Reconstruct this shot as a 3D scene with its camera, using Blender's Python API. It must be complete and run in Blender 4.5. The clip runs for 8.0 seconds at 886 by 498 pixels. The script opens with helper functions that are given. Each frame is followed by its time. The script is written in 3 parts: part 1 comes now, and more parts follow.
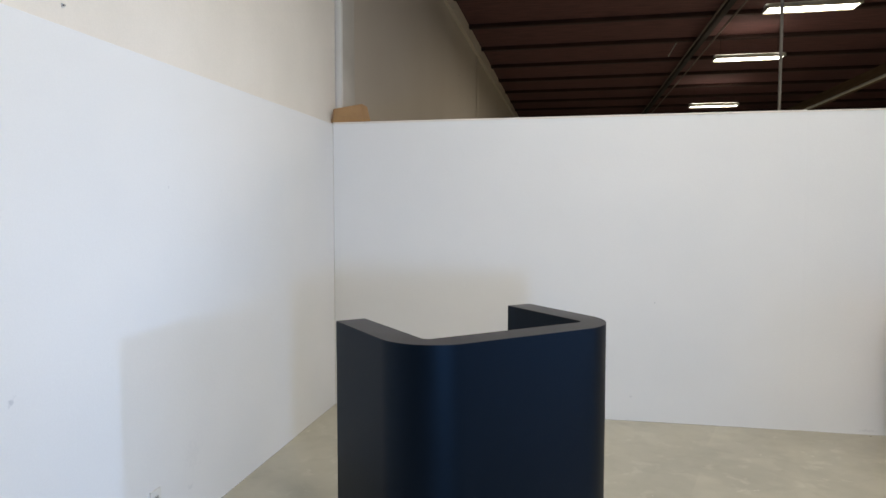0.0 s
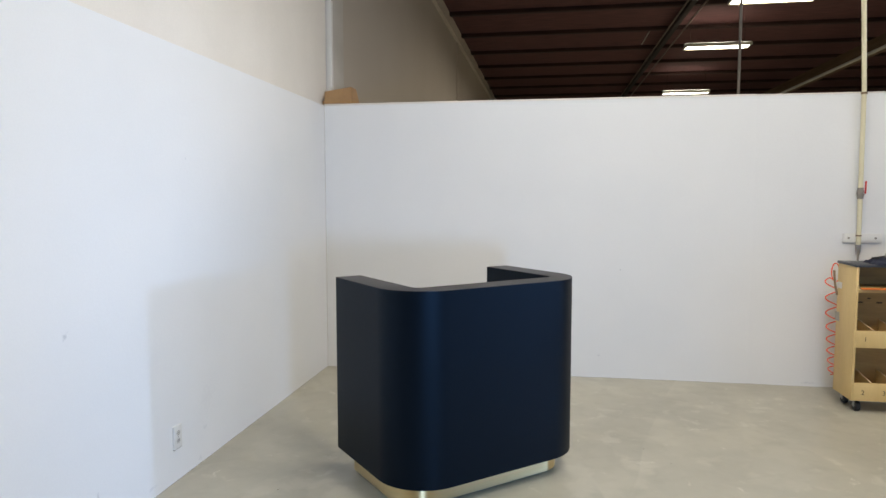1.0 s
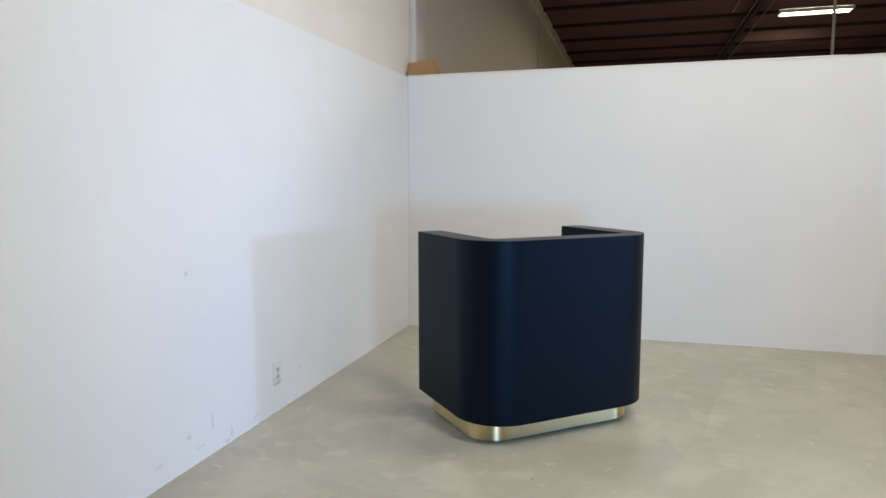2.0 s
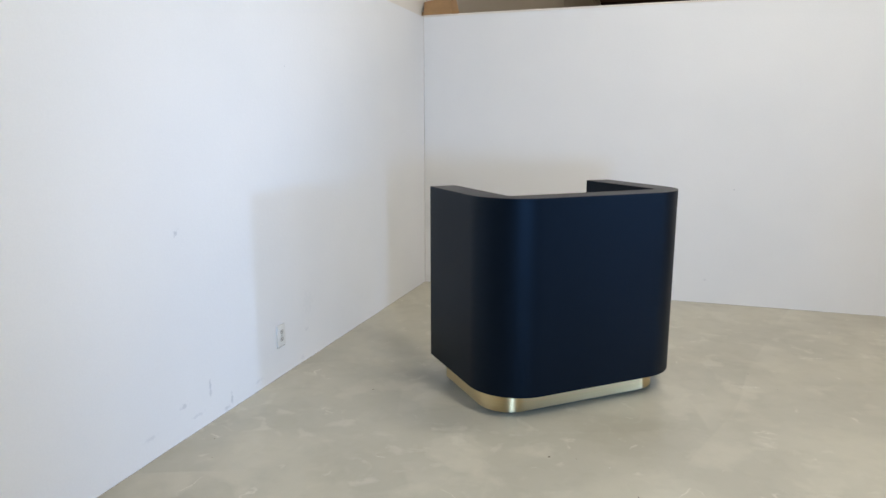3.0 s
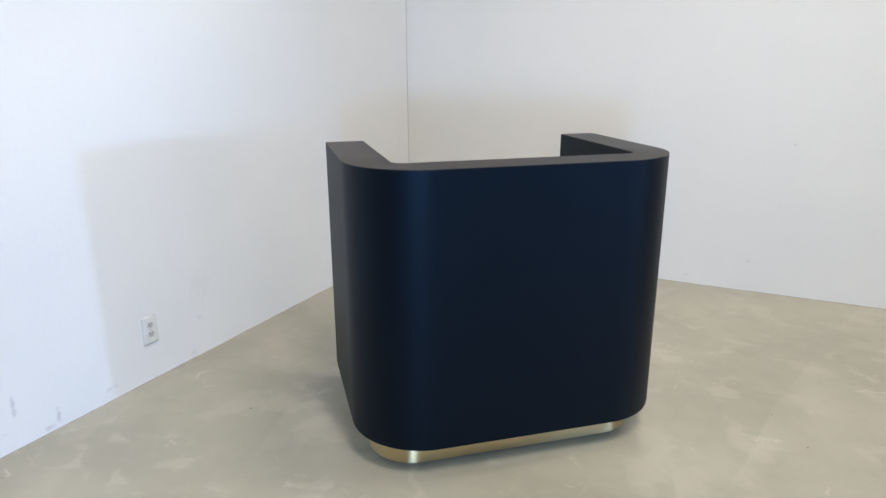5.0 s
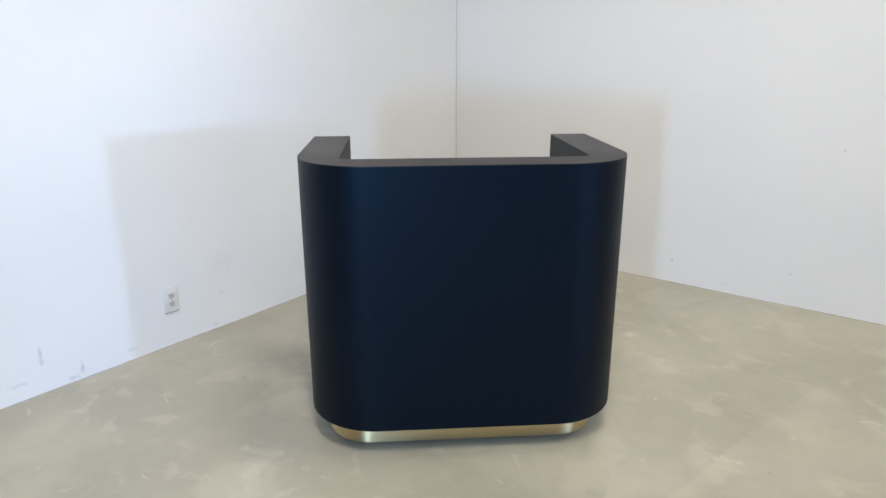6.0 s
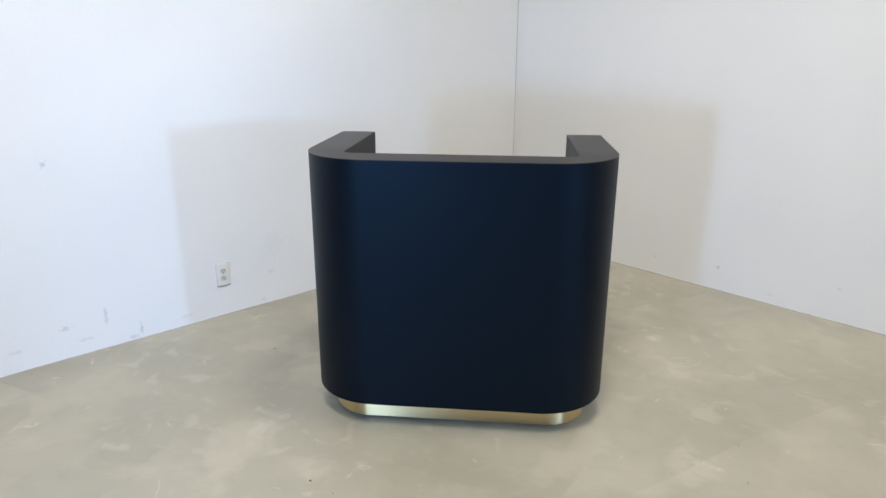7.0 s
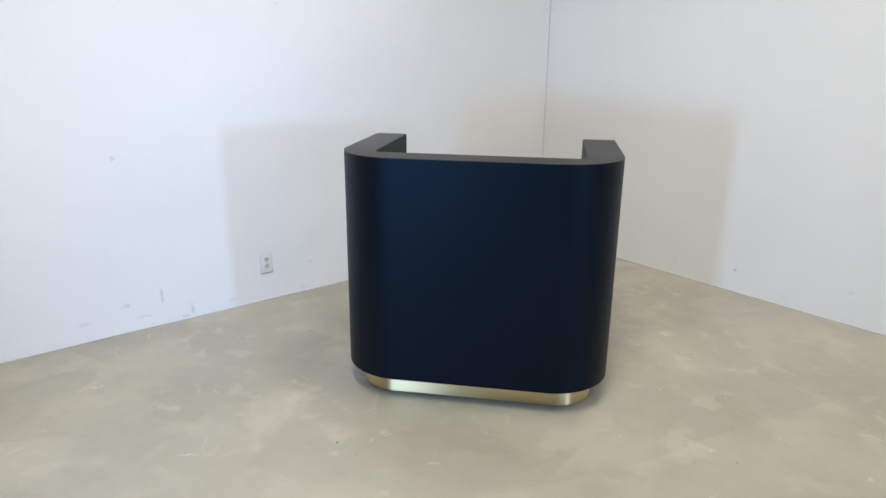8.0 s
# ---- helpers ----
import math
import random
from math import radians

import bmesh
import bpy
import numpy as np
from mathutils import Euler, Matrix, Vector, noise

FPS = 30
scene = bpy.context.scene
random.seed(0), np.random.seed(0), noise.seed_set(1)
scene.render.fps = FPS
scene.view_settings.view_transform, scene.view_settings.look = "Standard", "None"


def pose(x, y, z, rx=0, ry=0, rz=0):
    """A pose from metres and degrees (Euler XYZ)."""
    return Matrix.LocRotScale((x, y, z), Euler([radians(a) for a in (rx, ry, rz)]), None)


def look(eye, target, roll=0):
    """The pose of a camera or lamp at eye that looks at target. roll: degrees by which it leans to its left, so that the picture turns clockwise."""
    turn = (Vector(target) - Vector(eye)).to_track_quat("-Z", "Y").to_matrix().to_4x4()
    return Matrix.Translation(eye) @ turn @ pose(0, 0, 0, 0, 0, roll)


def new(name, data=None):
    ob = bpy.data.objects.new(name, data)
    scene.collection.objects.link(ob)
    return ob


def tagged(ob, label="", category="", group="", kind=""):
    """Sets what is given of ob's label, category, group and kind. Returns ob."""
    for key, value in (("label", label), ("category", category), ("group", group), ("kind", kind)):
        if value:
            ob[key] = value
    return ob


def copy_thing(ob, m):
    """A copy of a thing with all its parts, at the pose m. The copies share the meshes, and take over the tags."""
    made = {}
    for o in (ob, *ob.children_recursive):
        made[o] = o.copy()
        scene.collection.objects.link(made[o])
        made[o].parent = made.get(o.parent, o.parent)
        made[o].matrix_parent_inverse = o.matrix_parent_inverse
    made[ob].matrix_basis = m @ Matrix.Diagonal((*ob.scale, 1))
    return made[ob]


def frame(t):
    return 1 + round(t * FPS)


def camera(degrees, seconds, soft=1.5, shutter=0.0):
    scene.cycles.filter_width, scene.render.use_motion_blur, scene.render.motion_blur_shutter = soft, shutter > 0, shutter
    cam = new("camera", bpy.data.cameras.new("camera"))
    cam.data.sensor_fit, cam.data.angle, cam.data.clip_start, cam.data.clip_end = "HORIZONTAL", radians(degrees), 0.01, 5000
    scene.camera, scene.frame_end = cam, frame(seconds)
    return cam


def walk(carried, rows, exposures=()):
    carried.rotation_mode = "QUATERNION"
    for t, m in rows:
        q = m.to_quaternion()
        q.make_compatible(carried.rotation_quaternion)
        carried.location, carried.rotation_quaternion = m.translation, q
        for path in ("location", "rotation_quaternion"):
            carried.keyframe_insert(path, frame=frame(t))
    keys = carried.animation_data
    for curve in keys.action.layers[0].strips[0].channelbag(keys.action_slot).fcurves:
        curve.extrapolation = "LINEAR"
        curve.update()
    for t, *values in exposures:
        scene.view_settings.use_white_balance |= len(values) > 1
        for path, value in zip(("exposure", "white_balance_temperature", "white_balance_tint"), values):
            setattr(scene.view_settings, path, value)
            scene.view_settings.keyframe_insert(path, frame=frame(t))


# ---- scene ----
cam = camera(68.2, 8.0)
PATH = [
    (0, (1.878, -5.053, 1.594), (1.499, -3.093, 1.476), 0.0),
    (0.5, (1.886, -5.285, 1.536), (1.636, -3.306, 1.382), 0.0),
    (1, (1.923, -5.49, 1.494), (1.605, -3.521, 1.338), 0.0),
    (1.5, (1.962, -5.646, 1.414), (1.494, -3.709, 1.251), -0.0),
    (2, (1.99, -5.721, 1.373), (1.435, -3.812, 1.159), -0.1),
    (2.2, (1.996, -5.718, 1.384), (1.419, -3.819, 1.133), -0.1),
    (3.3, (1.927, -5.244, 1.386), (1.303, -3.389, 0.976), 0.0),
    (3.5, (1.915, -5.108, 1.392), (1.279, -3.262, 0.957), -0.0),
    (4, (1.979, -4.761, 1.359), (1.299, -2.935, 0.906), -0.3),
    (4.5, (2.097, -4.47, 1.389), (1.39, -2.677, 0.858), -0.1),
    (4.7, (2.182, -4.364, 1.378), (1.43, -2.593, 0.833), -0.1),
    (5.8, (2.779, -4.027, 1.413), (1.691, -2.453, 0.83), -0.0),
    (6, (2.888, -3.992, 1.417), (1.736, -2.466, 0.833), -0.1),
    (6.5, (3.099, -3.888, 1.404), (1.806, -2.479, 0.818), 0.2),
    (7, (3.295, -3.834, 1.441), (1.903, -2.526, 0.847), 0.2),
    (7.5, (3.457, -3.905, 1.473), (2.015, -2.651, 0.883), 0.5),
    (8, (3.548, -3.945, 1.465), (2.07, -2.729, 0.884), 0.6),
]
walk(cam, [(t, look(eye, target, roll)) for t, eye, target, roll in PATH],
     exposures=[(0.0, -0.47), (1.0, -0.36), (1.5, -0.48), (2.1, -0.41), (3.5, -0.33), (4.0, -0.29), (4.5, -0.18), (6.0, -0.14), (7.0, -0.16), (8.0, -0.21)])

# ---- world and large lights ----
scene.view_settings.exposure = 0.0
world = bpy.data.worlds.new("sky")
scene.world = world
world.use_nodes = True
wn = world.node_tree
sky = wn.nodes.new("ShaderNodeTexSky")
sky.sky_type = 'NISHITA'
sky.sun_disc = False
sky.sun_elevation = radians(50)
sky.sun_rotation = radians(330)
wn.links.new(sky.outputs[0], wn.nodes["Background"].inputs[0])
wn.nodes["Background"].inputs[1].default_value = 0.1


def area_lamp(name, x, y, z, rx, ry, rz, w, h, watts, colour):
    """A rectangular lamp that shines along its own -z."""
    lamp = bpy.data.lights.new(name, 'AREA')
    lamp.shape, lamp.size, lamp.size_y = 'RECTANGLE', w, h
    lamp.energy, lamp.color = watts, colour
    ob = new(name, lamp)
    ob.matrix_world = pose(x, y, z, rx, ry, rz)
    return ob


DAY = (0.37, 0.595, 1.0)
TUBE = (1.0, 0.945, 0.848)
# unseen blue lamps, added: two for the desk's wall shadows, one for its sheen
area_lamp("added_blue_east", 9.98, -2.31, 1.22, 90, 0, 90, 0.32, 0.28, 296, DAY)
area_lamp("added_blue_south", 3.04, -5.70, 0.98, 90, 0, 60, 0.22, 0.26, 104, DAY)
area_lamp("added_blue_sheen", 8.64, -4.35, 1.3, 90, 0, 90, 2.3, 2.4, 43, (0.30, 0.52, 1.0))
# front bay: four unseen fill lamps added; bay behind: three tube fixtures, one fill
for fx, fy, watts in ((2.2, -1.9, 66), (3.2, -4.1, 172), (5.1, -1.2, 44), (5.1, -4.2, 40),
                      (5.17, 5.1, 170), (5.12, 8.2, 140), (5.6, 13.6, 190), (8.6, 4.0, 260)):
    area_lamp("tube_and_fill_light", fx, fy, 4.34 if fy > 10 else 4.40, 0, 0, 0, 1.15, 0.35, watts, TUBE)

# ---- materials ----


def material(name, colour, rough=0.5, metal=0.0, second=None, scale=6.0, grain=0.0, grain_scale=120.0,
             bump=0.0, bump_scale=60.0, stretch=(1, 1, 1), spec=0.5, mix=(0.35, 0.65), rough_var=0.0, aniso=0.0):
    """A principled surface: two colours mixed by a broad noise, a fine grain, a bump and varied gloss."""
    m = bpy.data.materials.new(name)
    m.use_nodes = True
    t = m.node_tree
    b = t.nodes["Principled BSDF"]
    b.inputs["Roughness"].default_value = rough
    b.inputs["Metallic"].default_value = metal
    b.inputs["Specular IOR Level"].default_value = spec
    b.inputs["Anisotropic"].default_value = aniso
    co = t.nodes.new("ShaderNodeTexCoord")
    mp = t.nodes.new("ShaderNodeMapping")
    mp.inputs["Scale"].default_value = stretch
    t.links.new(co.outputs["Object"], mp.inputs[0])
    n = t.nodes.new("ShaderNodeTexNoise")
    n.inputs["Scale"].default_value, n.inputs["Detail"].default_value = scale, 5
    t.links.new(mp.outputs[0], n.inputs["Vector"])
    r = t.nodes.new("ShaderNodeMapRange")
    r.inputs[1].default_value, r.inputs[2].default_value = mix
    t.links.new(n.outputs[0], r.inputs[0])
    mx = t.nodes.new("ShaderNodeMix")
    mx.data_type = 'RGBA'
    mx.inputs[6].default_value = (*colour, 1)
    mx.inputs[7].default_value = (*(second or colour), 1)
    t.links.new(r.outputs[0], mx.inputs[0])
    out = mx.outputs[2]
    if grain:
        g = t.nodes.new("ShaderNodeTexNoise")
        g.inputs["Scale"].default_value, g.inputs["Detail"].default_value = grain_scale, 3
        t.links.new(mp.outputs[0], g.inputs["Vector"])
        gr = t.nodes.new("ShaderNodeMapRange")
        gr.inputs[1].default_value, gr.inputs[2].default_value = 0.3, 0.7
        gr.inputs[3].default_value, gr.inputs[4].default_value = 1 - grain, 1 + grain
        t.links.new(g.outputs[0], gr.inputs[0])
        mu = t.nodes.new("ShaderNodeVectorMath")
        mu.operation = 'SCALE'
        t.links.new(out, mu.inputs[0])
        t.links.new(gr.outputs[0], mu.inputs["Scale"])
        out = mu.outputs[0]
    t.links.new(out, b.inputs["Base Color"])
    if bump:
        h = t.nodes.new("ShaderNodeTexNoise")
        h.inputs["Scale"].default_value, h.inputs["Detail"].default_value = bump_scale, 4
        t.links.new(mp.outputs[0], h.inputs["Vector"])
        bp = t.nodes.new("ShaderNodeBump")
        bp.inputs["Strength"].default_value, bp.inputs["Distance"].default_value = bump, 0.01
        t.links.new(h.outputs[0], bp.inputs["Height"])
        t.links.new(bp.outputs[0], b.inputs["Normal"])
    if rough_var:
        rr = t.nodes.new("ShaderNodeMapRange")
        rr.inputs[1].default_value, rr.inputs[2].default_value = 0.3, 0.7
        rr.inputs[3].default_value, rr.inputs[4].default_value = rough - rough_var, rough + rough_var
        t.links.new(n.outputs[0], rr.inputs[0])
        t.links.new(rr.outputs[0], b.inputs["Roughness"])
    return m


def glowing(name, colour, strength):
    m = bpy.data.materials.new(name)
    m.use_nodes = True
    b = m.node_tree.nodes["Principled BSDF"]
    b.inputs["Base Color"].default_value = (0.8, 0.8, 0.8, 1)
    b.inputs["Emission Color"].default_value = (*colour, 1)
    b.inputs["Emission Strength"].default_value = strength
    return m


def wall_paint(name, smudges):
    """White wall paint; smudges are rows of place (x, y, z), half sizes along the wall and up, and strength."""
    m = material(name, (0.80, 0.80, 0.80), 0.55, second=(0.77, 0.775, 0.78), scale=1.2, grain=0.012, bump=0.06, bump_scale=40, spec=0.3)
    t = m.node_tree
    b = t.nodes["Principled BSDF"]
    paint = b.inputs["Base Color"].links[0].from_socket
    co = t.nodes.new("ShaderNodeTexCoord")
    n = t.nodes.new("ShaderNodeTexNoise")
    n.inputs["Scale"].default_value, n.inputs["Detail"].default_value = 45, 4
    t.links.new(co.outputs["Object"], n.inputs["Vector"])
    warp = t.nodes.new("ShaderNodeMapRange")
    warp.inputs[1].default_value, warp.inputs[2].default_value = 0.3, 0.7
    warp.inputs[3].default_value, warp.inputs[4].default_value = -0.6, 0.9
    t.links.new(n.outputs[0], warp.inputs[0])
    total = None
    for (x, y, z), along, up, strength in smudges:
        d = t.nodes.new("ShaderNodeVectorMath")
        d.operation = 'SUBTRACT'
        d.inputs[1].default_value = (x, y, z)
        t.links.new(co.outputs["Object"], d.inputs[0])
        q = t.nodes.new("ShaderNodeVectorMath")
        q.operation = 'DIVIDE'
        q.inputs[1].default_value = (along * 0.8, along * 0.8, up * 0.8)
        t.links.new(d.outputs[0], q.inputs[0])
        le = t.nodes.new("ShaderNodeVectorMath")
        le.operation = 'LENGTH'
        t.links.new(q.outputs[0], le.inputs[0])
        sm = t.nodes.new("ShaderNodeMath")
        sm.operation = 'ADD'
        t.links.new(le.outputs["Value"], sm.inputs[0])
        t.links.new(warp.outputs[0], sm.inputs[1])
        mr = t.nodes.new("ShaderNodeMapRange")
        mr.inputs[1].default_value, mr.inputs[2].default_value = 1.2, 0.3
        mr.inputs[3].default_value, mr.inputs[4].default_value = 0.0, strength * 0.75
        t.links.new(sm.outputs[0], mr.inputs[0])
        if total is None:
            total = mr.outputs[0]
        else:
            mx = t.nodes.new("ShaderNodeMath")
            mx.operation = 'MAXIMUM'
            t.links.new(total, mx.inputs[0])
            t.links.new(mr.outputs[0], mx.inputs[1])
            total = mx.outputs[0]
    mix = t.nodes.new("ShaderNodeMix")
    mix.data_type = 'RGBA'
    mix.inputs[7].default_value = (0.30, 0.32, 0.36, 1)
    t.links.new(total, mix.inputs[0])
    t.links.new(paint, mix.inputs[6])
    t.links.new(mix.outputs[2], b.inputs["Base Color"])
    return m


WEST_PAINT = wall_paint("white_wall_paint_scuffed", [
    ((0, -3.158, 0.935), 0.022, 0.022, 0.5), ((0, -3.005, 0.17), 0.013, 0.05, 0.5), ((0, -3.187, 0.157), 0.04, 0.016, 0.4),
    ((0, -2.85, 0.055), 0.014, 0.05, 0.5), ((0, -2.89, 0.022), 0.04, 0.014, 0.4), ((0, -3.10, 0.075), 0.06, 0.012, 0.25),
    ((0, -2.62, 0.055), 0.05, 0.012, 0.25), ((0, -2.10, 0.19), 0.035, 0.016, 0.3), ((0, -2.16, 0.03), 0.03, 0.02, 0.3),
    ((0, -2.23, 1.705), 0.008, 0.012, 0.45), ((0, -1.745, 1.70), 0.006, 0.008, 0.4), ((0, -3.40, 0.10), 0.06, 0.012, 0.25), ((0, -2.08, 0.35), 0.10, 0.12, 0.07)])
NORTH_PAINT = wall_paint("white_wall_paint_partition", [
    ((1.257, 0, 0.118), 0.016, 0.012, 0.35), ((1.68, 0, 0.146), 0.013, 0.013, 0.6), ((2.343, 0, 0.19), 0.02, 0.012, 0.3),
    ((2.505, 0, 0.908), 0.010, 0.010, 0.5), ((2.0, 0, 0.06), 0.03, 0.01, 0.2), ((3.96, 0, 0.03), 0.08, 0.014, 0.3)])
CREAM_CONCRETE = material("cream_painted_concrete", (0.80, 0.755, 0.69), 0.75, second=(0.75, 0.705, 0.64), scale=1.5, grain=0.02, bump=0.1, bump_scale=25, spec=0.25)
# Pale grey makes the pilaster's front read as lit; the anchor washers share it.
PLAIN_PALE_GREY = material("plain_pale_grey", (0.68, 0.67, 0.64), 0.7, second=(0.62, 0.61, 0.58), scale=2, grain=0.02, bump=0.1, bump_scale=25, spec=0.25)
# Darker grey puts the shade of the pilaster's side into its colour.
PILASTER_GREY = material("pilaster_side_grey", (0.52, 0.49, 0.445), 0.8, second=(0.45, 0.42, 0.375), scale=2, grain=0.03, bump=0.12, bump_scale=22, spec=0.2)
DIM_PAINT = material("dark_grey_wall_paint", (0.10, 0.095, 0.09), 0.8, second=(0.08, 0.075, 0.07), scale=1.5, grain=0.03, bump=0.1, bump_scale=25, spec=0.2)
DARKER_CONCRETE = material("grey_concrete", (0.50, 0.45, 0.385), 0.85, second=(0.44, 0.385, 0.315), scale=0.35, mix=(0.25, 0.75), grain=0.04, bump=0.15, bump_scale=18, spec=0.2)


def floor_material():
    """Skim-coated floor: trowelled patches with one crisp edge each, cream clouds, pale scratches and an uneven sheen."""
    m = bpy.data.materials.new("skim_coated_floor")
    m.use_nodes = True
    t = m.node_tree
    b = t.nodes["Principled BSDF"]
    co = t.nodes.new("ShaderNodeTexCoord")

    def link(a, socket):
        t.links.new(a, socket)

    def placed(turn=0.0, scale=(1.0, 1.0, 1.0), shift=(0.0, 0.0, 0.0), bend=0.0, bend_scale=1.5, bend_detail=3):
        """Floor coordinates, turned and stretched, with a gentle bend by noise."""
        mp = t.nodes.new("ShaderNodeMapping")
        mp.inputs["Location"].default_value = shift
        mp.inputs["Rotation"].default_value = (0, 0, radians(turn))
        mp.inputs["Scale"].default_value = scale
        link(co.outputs["Object"], mp.inputs[0])
        if not bend:
            return mp.outputs[0]
        n = t.nodes.new("ShaderNodeTexNoise")
        n.inputs["Scale"].default_value, n.inputs["Detail"].default_value = bend_scale, bend_detail
        link(co.outputs["Object"], n.inputs["Vector"])
        d = t.nodes.new("ShaderNodeVectorMath")
        d.operation = 'MULTIPLY_ADD'
        d.inputs[1].default_value = (bend, bend, 0)
        link(n.outputs["Color"], d.inputs[0])
        link(mp.outputs[0], d.inputs[2])
        return d.outputs[0]

    def ranged(value, lo, hi, out_lo=0.0, out_hi=1.0):
        r = t.nodes.new("ShaderNodeMapRange")
        r.inputs[1].default_value, r.inputs[2].default_value, r.inputs[3].default_value, r.inputs[4].default_value = lo, hi, out_lo, out_hi
        link(value, r.inputs[0])
        return r.outputs[0]

    def noise_at(scale, detail, distort, lo, hi, out_lo=0.0, out_hi=1.0, at=None):
        n = t.nodes.new("ShaderNodeTexNoise")
        n.inputs["Scale"].default_value, n.inputs["Detail"].default_value, n.inputs["Distortion"].default_value = scale, detail, distort
        link(at or co.outputs["Object"], n.inputs["Vector"])
        return ranged(n.outputs[0], lo, hi, out_lo, out_hi)

    def math_of(kind, a, c):
        k = t.nodes.new("ShaderNodeMath")
        k.operation = kind
        link(a, k.inputs[0])
        if isinstance(c, float):
            k.inputs[1].default_value = c
        else:
            link(c, k.inputs[1])
        return k.outputs[0]

    def blend(fac, a, colour, amount):
        x = t.nodes.new("ShaderNodeMix")
        x.data_type = 'RGBA'
        x.inputs[7].default_value = (*colour, 1)
        if isinstance(a, tuple):
            x.inputs[6].default_value = (*a, 1)
        else:
            link(a, x.inputs[6])
        link(math_of('MULTIPLY', fac, amount), x.inputs[0])
        return x.outputs[2]

    def trowel_edges(turn, pitch, shift, wander):
        """Nearly straight laps, each crisp on one side and feathered on the other, broken into short lengths."""
        sx = t.nodes.new("ShaderNodeSeparateXYZ")
        link(placed(turn, (pitch, pitch, 1), shift, wander, 0.9, 0), sx.inputs[0])
        saw = math_of('FRACT', sx.outputs[0], 0.0)
        feather = math_of('POWER', ranged(saw, 0.012, 0.75, 1.0, 0.0), 2.2)
        crisp = math_of('MULTIPLY', feather, ranged(saw, 0.0, 0.012))
        return math_of('MULTIPLY', crisp, noise_at(1.3, 3, 0.3, 0.52, 0.64, at=placed(0, (1, 1, 1), shift)))

    def elsewhere(x, y):
        return placed(0, (1, 1, 1), (x, y, 0))

    pale, cream, dull = (0.53, 0.50, 0.40), (0.49, 0.462, 0.362), (0.295, 0.276, 0.208)
    col = blend(noise_at(0.7, 4, 0.3, 0.35, 0.65), (0.352, 0.332, 0.262), (0.398, 0.377, 0.300), 1.0)
    col = blend(noise_at(1.9, 7, 0.4, 0.47, 0.31), col, dull, 0.42)
    # laps of the skim coat
    for turn, pitch, shift, wander in ((62, 0.85, (0.2, 0.4, 0), 0.3), (-24, 0.7, (3.1, 1.7, 0), 0.25), (15, 0.9, (6.3, 5.1, 0), 0.3)):
        col = blend(trowel_edges(turn, pitch, shift, wander), col, pale, 0.38)
    # cream clouds and small torn islands
    col = blend(noise_at(1.25, 9, 0.35, 0.50, 0.68), col, cream, 0.66)
    col = blend(math_of('MULTIPLY', noise_at(3.6, 9, 0.35, 0.53, 0.62), noise_at(0.9, 3, 0.0, 0.42, 0.60, at=elsewhere(5, 1))), col, pale, 0.46)
    col = blend(math_of('MULTIPLY', noise_at(7.5, 8, 0.5, 0.56, 0.66), noise_at(1.4, 3, 0.0, 0.46, 0.60, at=elsewhere(9, 4))), col, (0.60, 0.575, 0.48), 0.36)
    # short curved pale scratches
    n = t.nodes.new("ShaderNodeTexNoise")
    n.inputs["Scale"].default_value, n.inputs["Detail"].default_value, n.inputs["Distortion"].default_value = 3.4, 4, 0.4
    link(co.outputs["Object"], n.inputs["Vector"])
    line = math_of('MULTIPLY', ranged(n.outputs[0], 0.520, 0.534), ranged(n.outputs[0], 0.552, 0.536))
    col = blend(math_of('MULTIPLY', line, noise_at(5.0, 3, 0.0, 0.60, 0.68, at=elsewhere(1, 6))), col, (0.66, 0.63, 0.54), 0.55)
    col = blend(noise_at(12.0, 4, 0.6, 0.55, 0.78), col, pale, 0.16)
    col = blend(noise_at(9.0, 3, 0.3, 0.50, 0.80), col, (0.29, 0.265, 0.205), 0.22)
    col = blend(noise_at(160, 2, 0, 0.3, 0.7), col, (0.31, 0.285, 0.23), 0.10)
    link(col, b.inputs["Base Color"])
    link(math_of('ADD', noise_at(1.7, 6, 0.6, 0.30, 0.70, 0.35, 0.285), noise_at(9, 5, 0.3, 0.3, 0.7, 0.0, 0.05)), b.inputs["Roughness"])
    b.inputs["Specular IOR Level"].default_value = 0.45
    bp = t.nodes.new("ShaderNodeBump")
    bp.inputs["Strength"].default_value, bp.inputs["Distance"].default_value = 0.05, 0.004
    link(noise_at(7, 5, 0.4, 0.0, 1.0), bp.inputs["Height"])
    link(bp.outputs[0], b.inputs["Normal"])
    return m


FLOOR_MAT = floor_material()
DECK = material("dark_stained_roof_deck", (0.094, 0.040, 0.037), 0.8, second=(0.066, 0.028, 0.026), scale=2.5, stretch=(1, 6, 6), grain=0.1, spec=0.2)
JOIST = material("dark_stained_joist", (0.042, 0.022, 0.018), 0.8, second=(0.03, 0.016, 0.013), scale=2.5, stretch=(1, 6, 6), spec=0.2)
GLULAM = material("brown_glulam", (0.12, 0.08, 0.048), 0.8, second=(0.09, 0.058, 0.034), scale=3, stretch=(6, 0.5, 6), grain=0.08, spec=0.2)
POST_STEEL = material("worn_grey_steel", (0.27, 0.245, 0.215), 0.6, second=(0.22, 0.195, 0.165), scale=5)
BROWN_STEEL = material("brown_painted_conduit", (0.11, 0.08, 0.055), 0.6, second=(0.08, 0.055, 0.04), scale=6)
LIGHT_STEEL = material("light_grey_conduit", (0.33, 0.31, 0.26), 0.5, second=(0.26, 0.245, 0.20), scale=6)
NAVY_CLOTH = material("navy_cloth", (0.014, 0.017, 0.035), 0.9, second=(0.02, 0.024, 0.045), scale=30, bump=0.3, bump_scale=300)
